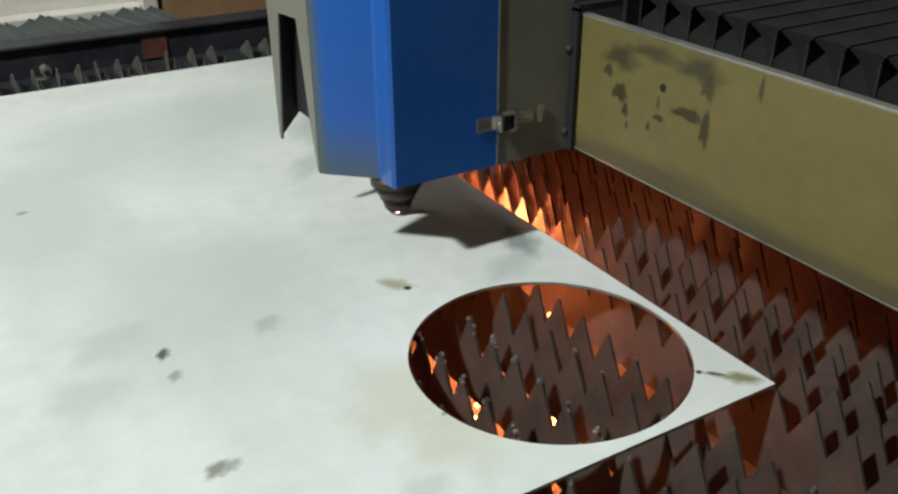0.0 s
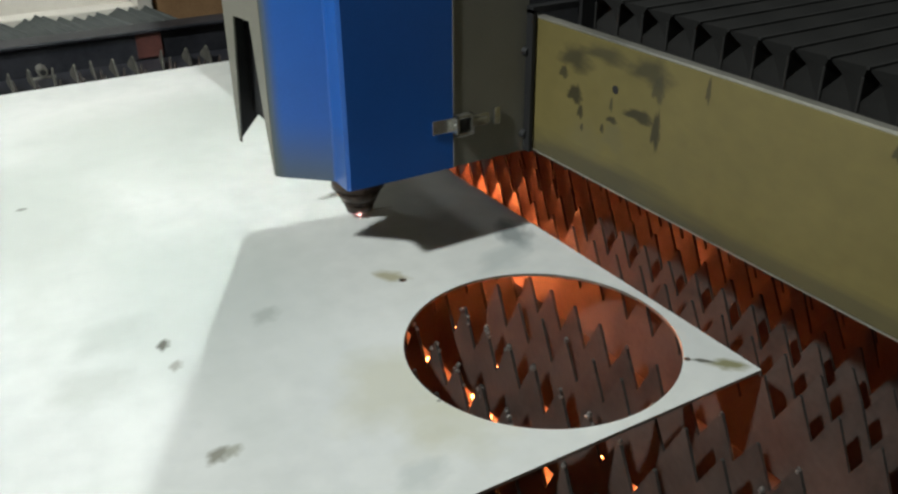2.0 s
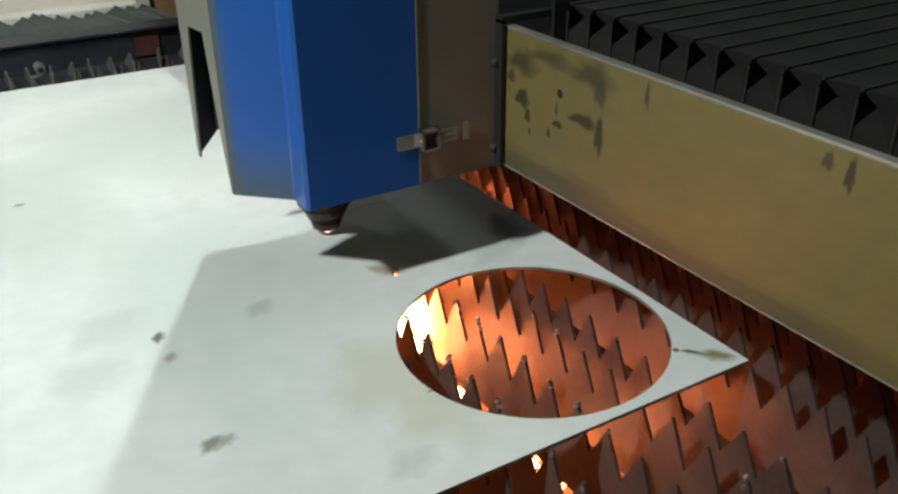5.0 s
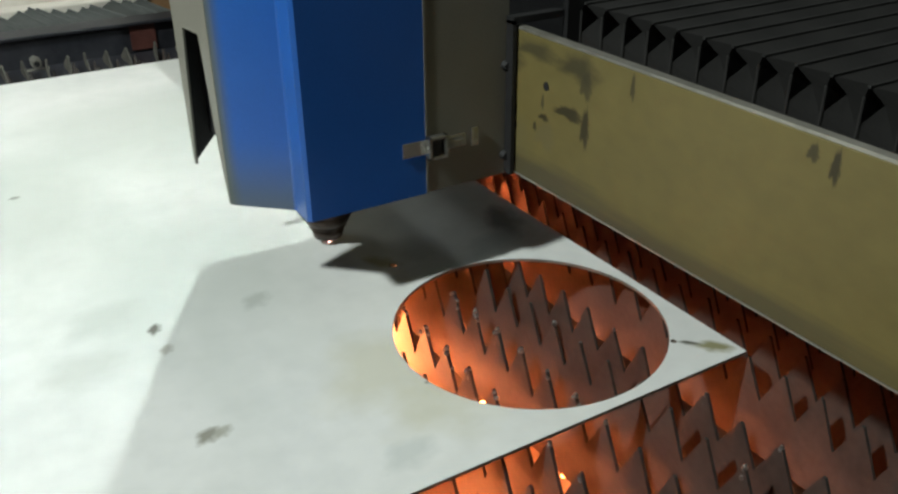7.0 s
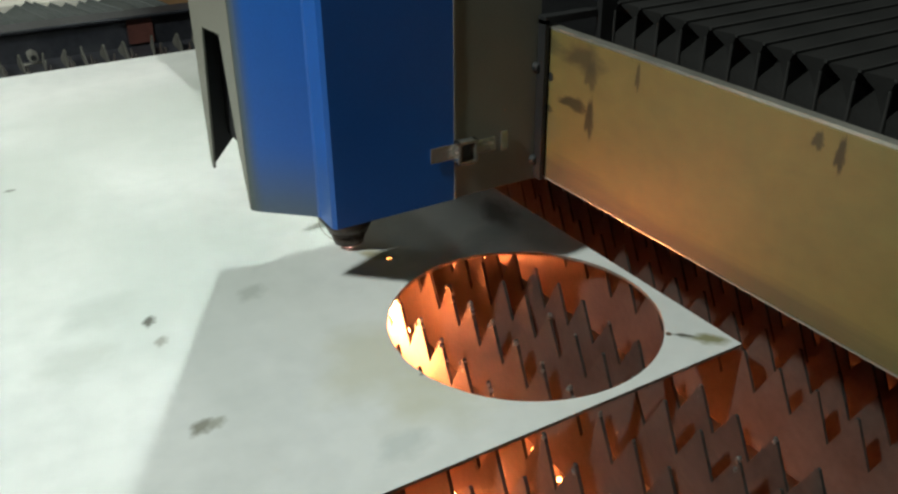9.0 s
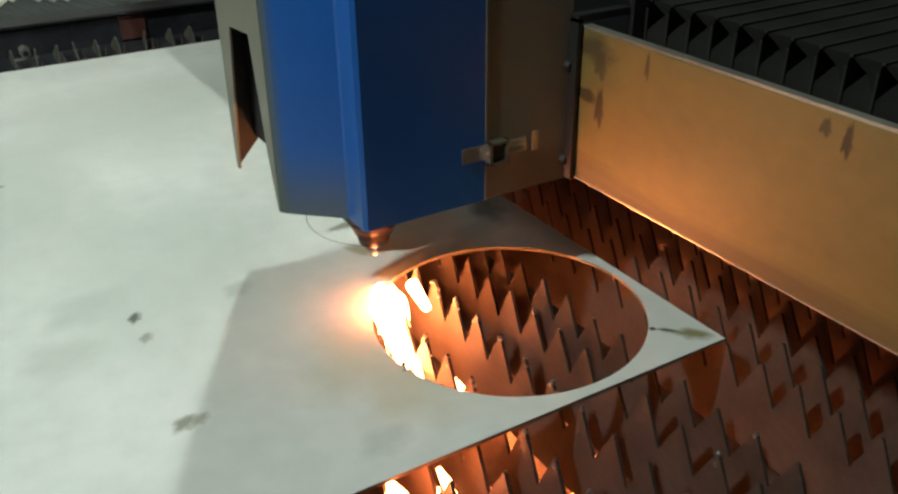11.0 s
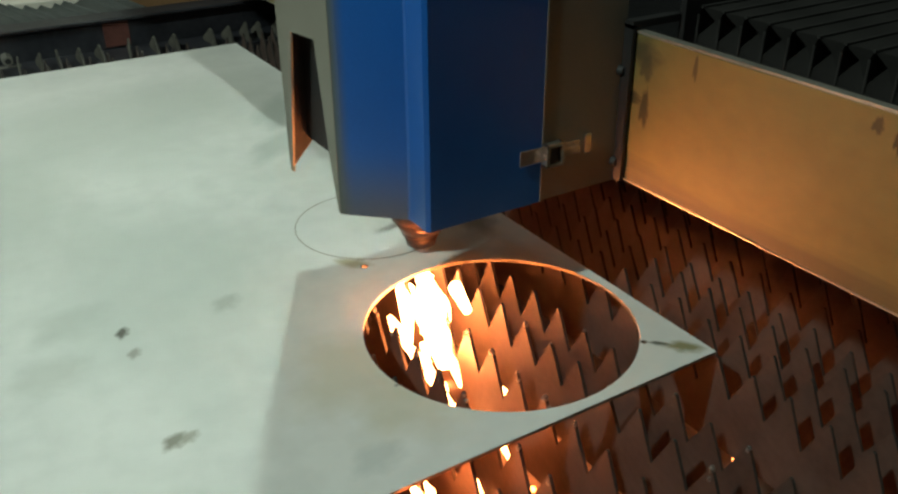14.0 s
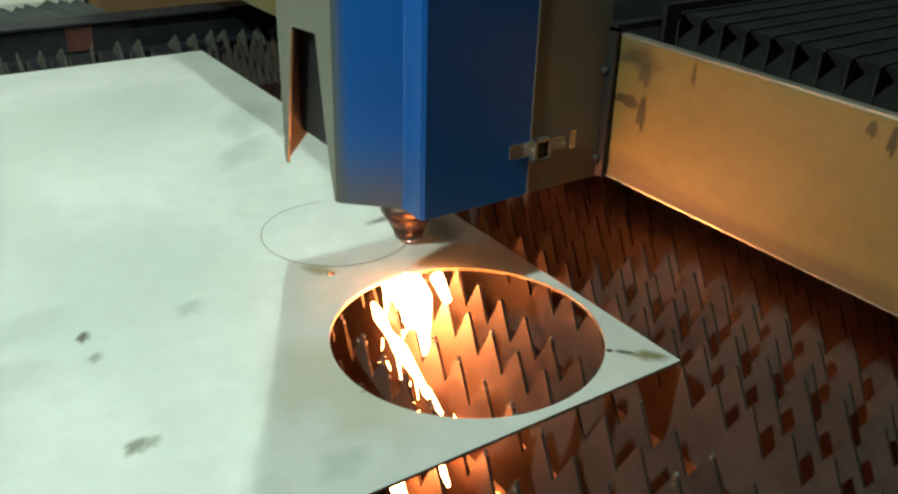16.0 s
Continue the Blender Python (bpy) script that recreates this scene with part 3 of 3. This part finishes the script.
def gantry():
    beam = tagged(new("gantry_beam"), "machine gantry beam with a stained steel cover plate", "gantry")
    bm = bmesh.new()
    box(bm, (0.1664, -1.6, 0.124), (0.1704, 1.9, 0.2905), 0.0012)
    plate = part("cover_plate", bm, PLATE, beam, "dull stained steel cover plate")
    block("plate_edge", (0.1662, -1.6, 0.2907), (0.1760, 1.9, 0.2937), PLATE_EDGE, plate, "bare bright folded edge")
    block("lower_lip", (0.1660, -1.6, 0.1224), (0.1745, 1.9, 0.1238), PLATE_EDGE, plate, "bare bright lower edge")
    # flat black disc; the dark inside of the hole is only its colour
    bm = bmesh.new()
    rod(bm, (0.1658, 0.230, 0.2405), (0.1663, 0.230, 0.2405), 0.0048, None, 20)
    part("screw_hole", bm, BLACK, plate, "dark round hole")
    block("beam_core", (0.30, -1.6, 0.105), (0.62, 1.9, 0.24), FRAME_DARK, beam, "dark beam body")
    return beam


GANTRY = gantry()

PLEATS, STILL_PLEATS, PLEAT_W = 17, 14, 0.040


BELLOWS_END = -0.32


def bellows():
    """Mitred accordion folds: one rigid fold a piece."""
    base = tagged(new("bellows"), "black accordion bellows covering the beam", "bellows")
    ridge = [(0.232, 0.10), (0.232, 0.282), (0.232, 0.306), (0.236, 0.3135), (0.80, 0.314)]
    valley = [(0.258, 0.10), (0.262, 0.256), (0.284, 0.282), (0.304, 0.294), (0.80, 0.299)]
    bm = bmesh.new()
    w = PLEAT_W / 2
    near, top, far = [[bm.verts.new((x, y, z)) for x, z in prof] for y, prof in ((-w, valley), (0.0, ridge), (w, valley))]
    # the near half is open at the mitre: a dark pocket beside each ridge
    for i in (0, 3):
        bm.faces.new((near[i], near[i + 1], top[i + 1], top[i]))
    inner = bm.verts.new(top[2].co.lerp(near[2].co, 0.36))
    bm.faces.new((near[1], near[2], inner, top[1]))
    bm.faces.new((near[2], near[3], top[3], inner))
    for i in range(4):
        bm.faces.new((top[i], top[i + 1], far[i + 1], far[i]))
    for i in (0, 1, 3):
        p, q = Vector((ridge[i][0], 0, ridge[i][1])), Vector((ridge[i + 1][0], 0, ridge[i + 1][1]))
        rod(bm, p, q, 0.0013 if i < 3 else 0.0017, None, 6)
    me = to_mesh(bm, "fold", BELLOWS)
    folds = []
    for k in range(PLEATS):
        ob = new("fold", me)
        ob.parent = base
        folds.append(ob)
    for k in range(STILL_PLEATS):
        ob = new("fold", me)
        ob.parent = base
        ob.location = (0, BELLOWS_END - 0.036 * (k + 0.5), 0)
    return base, folds


BELLOWS_BASE, FOLDS = bellows()


# ---- sparks ----
def sparks():
    """The spray under the cut: a hot core and streaks thrown along the slat channels (+x here)."""
    base = tagged(new("spark_spray"), "glowing orange spray of molten sparks below the cut", "sparks")
    rng = random.Random(3)
    bm = bmesh.new()
    rod(bm, (0, 0, -0.006), (0.012, 0, -0.024), 0.0025, 0.008, 10)
    rod(bm, (0.012, 0, -0.024), (0.060, 0, -0.025), 0.006, 0.012, 12)
    rod(bm, (0.060, 0, -0.025), (0.110, 0, -0.025), 0.012, 0.022, 12)
    rod(bm, (0.110, 0, -0.025), (0.190, 0.004, -0.048), 0.022, 0.008, 12)
    rod(bm, (0.050, -0.026, -0.030), (0.135, -0.030, -0.050), 0.012, 0.004, 10)
    rod(bm, (0.105, -0.010, 0.002), (0.150, 0.0, 0.008), 0.007, 0.014, 12)
    rod(bm, (0.150, 0.0, 0.008), (0.205, -0.008, -0.004), 0.014, 0.005, 12)
    rod(bm, (0.105, 0.028, 0.002), (0.150, 0.036, -0.004), 0.008, 0.005, 12)
    part("hot_core", bm, SPARK_HOT, base, "white-hot core of the spray", True)
    for a, b, r in (
        ((0.110, -0.050, -0.030), (0.185, -0.030, -0.036), 0.0075), ((0.165, -0.034, -0.034), (0.262, 0.000, -0.044), 0.0085),
        ((0.255, -0.004, -0.042), (0.305, 0.016, -0.050), 0.0050), ((0.375, -0.050, -0.034), (0.440, -0.030, -0.044), 0.0110),
        ((0.372, 0.000, -0.034), (0.415, 0.012, -0.048), 0.0050), ((0.170, 0.012, -0.045), (0.215, 0.018, -0.060), 0.0055),
        ((0.330, 0.040, -0.040), (0.350, 0.046, -0.052), 0.0030),
    ):
        bm = bmesh.new()
        mid = Vector(a).lerp(Vector(b), 0.35)
        rod(bm, a, mid, r * 0.4, r, 10)
        rod(bm, mid, b, r, r * 0.35, 10)
        part("flame_tongue", bm, SPARK_WARM, base, "orange tongue of burning metal", True)
    for k in range(60):
        d = min(abs(rng.gauss(0, 0.12)) + 0.02, 0.36)
        x, y, z = d, rng.gauss(0, 0.12) * d + rng.gauss(0, 0.005), -0.02 - d * rng.uniform(0.1, 0.6)
        length = rng.uniform(0.006, 0.024)
        bm = bmesh.new()
        thick = rng.uniform(0.0010, 0.0024) if d < 0.2 else rng.uniform(0.0007, 0.0016)
        rod(bm, (0, 0, 0), (length, rng.gauss(0, 0.15) * length, -length * rng.uniform(0, 1.2)), thick, thick * 0.3, 6)
        ob = part("spark", bm, SPARK_HOT if k % 4 == 0 else SPARK_WARM, base)
        ob.location = (x, y, z)
    bm = bmesh.new()
    bmesh.ops.create_icosphere(bm, subdivisions=2, radius=0.0009)
    ob = part("cut_glow", bm, CUT_SPOT, HEAD, "white-hot point at the cut")
    ob.location = (0, 0, 0.0012)
    return base


SPARKS = sparks()


def glow_fan():
    """Unseen glowing streaks, added under the sheet to light the slats of the open bed."""
    base = tagged(new("glow_fan"), "unseen orange glow added under the sheet to light the slats", "sparks")
    rng = random.Random(8)
    for k in range(7):
        bearing = radians(34 + 7 * k)
        c, d = math.cos(bearing), math.sin(bearing)
        near, far = rng.uniform(0.04, 0.06), rng.uniform(0.09, 0.12)
        bm = bmesh.new()
        rod(bm, (near * c, near * d, -0.016), (far * c, far * d, -0.026), 0.0045, 0.0105, 8)
        part("streak", bm, SPARK_WARM, base, "", True)
    return base


FAN = glow_fan()


def ember_shower():
    """Molten droplets that glow on the tray below the cut, thrown towards +x."""
    base = tagged(new("ember_shower"), "glowing molten droplets on the slag tray", "embers")
    rng = random.Random(5)
    bm = bmesh.new()
    bmesh.ops.create_icosphere(bm, subdivisions=1, radius=0.005)
    ember = to_mesh(bm, "ember", EMBER)
    for k in range(130):
        a, r = rng.uniform(0, 6.283), abs(rng.gauss(0, 0.15))
        ob = new("ember", ember)
        ob.parent = base
        ob.location = (0.26 + r * math.cos(a), r * math.sin(a), -0.424 + rng.choice((0, 0, 0.02, 0.05)) * rng.random())
    return base


EMBERS = ember_shower()


# ---- beyond the bed ----
def background():
    rng = random.Random(21)
    cover = tagged(new("way_cover"), "grey pleated way cover beyond the bed rail", "machine cover")
    bm = bmesh.new()
    # one pleat: a thin folded strip with a rolled upper edge
    box(bm, (-0.026, 0, -0.002), (0.020, 0.19, 0.002), 0.0008)
    rod(bm, (0.020, 0, 0.001), (0.020, 0.19, 0.001), 0.0045, 0.0035, 8)
    me = to_mesh(bm, "pleat", WAY_COVER)
    for k in range(72):
        ob = new("pleat", me)
        ob.parent = cover
        ob.location = (-2.5 + 0.0345 * k, 1.84 + rng.uniform(-0.004, 0.004), -0.030 + rng.uniform(-0.005, 0.005))
        ob.rotation_euler = (0.27 + rng.uniform(-0.04, 0.04), -0.42 + rng.uniform(-0.16, 0.16), 0.50 + rng.uniform(-0.10, 0.10))
    block("under_sheet", (-2.6, 1.82, -0.09), (-0.04, 2.02, -0.05), BLACK, cover)
    tagged(block("support_beam", (-2.8, 1.82, -0.85), (0.4, 2.02, -0.092), FRAME_DARK), "dark steel support beam under the pleated cover", "beam")
    cabinet = tagged(new("enclosure_panel"), "pale enamelled machine enclosure panels behind the bed", "panel")
    for k in range(6):
        block("panel", (-2.85 + 0.45 * k, 2.10, -0.85), (-2.404 + 0.45 * k, 2.14, 0.9), PANEL, cabinet, "", 0.003)
    block("sill", (-2.85, 2.03, -0.85), (-0.15, 2.098, 0.022), PANEL, cabinet, "pale sill with a worn edge", 0.004)
    block("end_post", (-0.148, 2.03, -0.85), (-0.108, 2.14, 0.9), PANEL, cabinet, "", 0.003)
    crate = tagged(new("wooden_crate"), "brown wooden crate beyond the bed rail", "crate")
    for k in range(5):
        block("board", (-0.10, 2.04, -0.85 + 0.2 * k), (0.42, 2.06, -0.655 + 0.2 * k), CARD, crate, "", 0.003)
    for x in (-0.10, 0.38):
        block("batten", (x, 2.061, -0.85), (x + 0.04, 2.5, 0.15), CARD, crate)
    block("lid", (-0.11, 2.035, 0.152), (0.43, 2.5, 0.17), CARD, crate)


background()


def heading(t):
    """The way the spray leans, in degrees: with the slats first, then back towards the open hole."""
    return float(np.interp(t, (0, 1.5, 3, 4.2, 5.5, 7, 8.5, 9, 12.5, 16), (8, -6, -20, -28, -98, -118, -112, -104, -111, -118)))


def tilt(t):
    """How steeply the spray points down beyond its own slope, in degrees."""
    return float(np.interp(t, (0, 1.5, 3, 4, 5.5, 7, 8.5, 9, 11, 16), (24, 20, 17, 18, 30, 40, 27, 17, 0, 0)))


def sink(t):
    """How far the added glow has sunk towards the tray, in metres."""
    return float(np.interp(t, (0, 8.5, 10.5, 16), (0, 0, 0.32, 0.32)))


def fan_turn(t):
    """The way the added glow points, in degrees from its first build."""
    return float(np.interp(t, (0, 2.5, 16), (-45, -5, 0)))


def reach(t):
    """How far the added glow stands off from the nozzle, in metres."""
    return float(np.interp(t, (0, 2, 4, 7, 9, 16), (0.03, 0.09, 0.13, 0.16, 0.15, 0.15)))


def drift(t):
    """The way the droplets scatter on the tray, in degrees."""
    return float(np.interp(t, (0, 5, 9, 16), (-12, -24, -48, -52)))


def motions():
    spots = [(t, *nozzle_at(t)) for t in TIMES]
    walk(HEAD, [(t, pose(x, y, 0)) for t, x, y in spots])
    walk(SHUTTER, [(t, pose(dx, 0, 0)) for t, dx in ((0.0, 0.0), (0.5, 0.0), (0.6, 0.12), (16.0, 0.12))])
    walk(GANTRY, [(t, pose(x, 0, 0)) for t, x, y in spots])
    walk(BELLOWS_BASE, [(t, pose(x, 0, 0)) for t, x, y in spots])
    walk(SPARKS, [(t, pose(x, y, 0) @ pose(0, 0, 0, 0, 0, heading(t)) @ pose(0, 0, 0, 0, tilt(t), 0)) for t, x, y in spots])
    walk(FAN, [(t, pose(x + reach(t), y, -sink(t), 0, 0, fan_turn(t))) for t, x, y in spots])
    walk(EMBERS, [(t, pose(x, y, 0, 0, 0, drift(t))) for t, x, y in spots])
    for k, fold in enumerate(FOLDS):
        share = (k + 0.55) / PLEATS
        walk(fold, [(t, pose(0, (y - 0.185) * (1 - share) + BELLOWS_END * share, 0)) for t, x, y in spots])
    for arc, rest, z in KERF:
        walk(arc, [(t, pose(0, 0, z, 0, 0, min(CUT_START + CUT_RATE * t - 2.0, rest))) for t in TIMES])


motions()
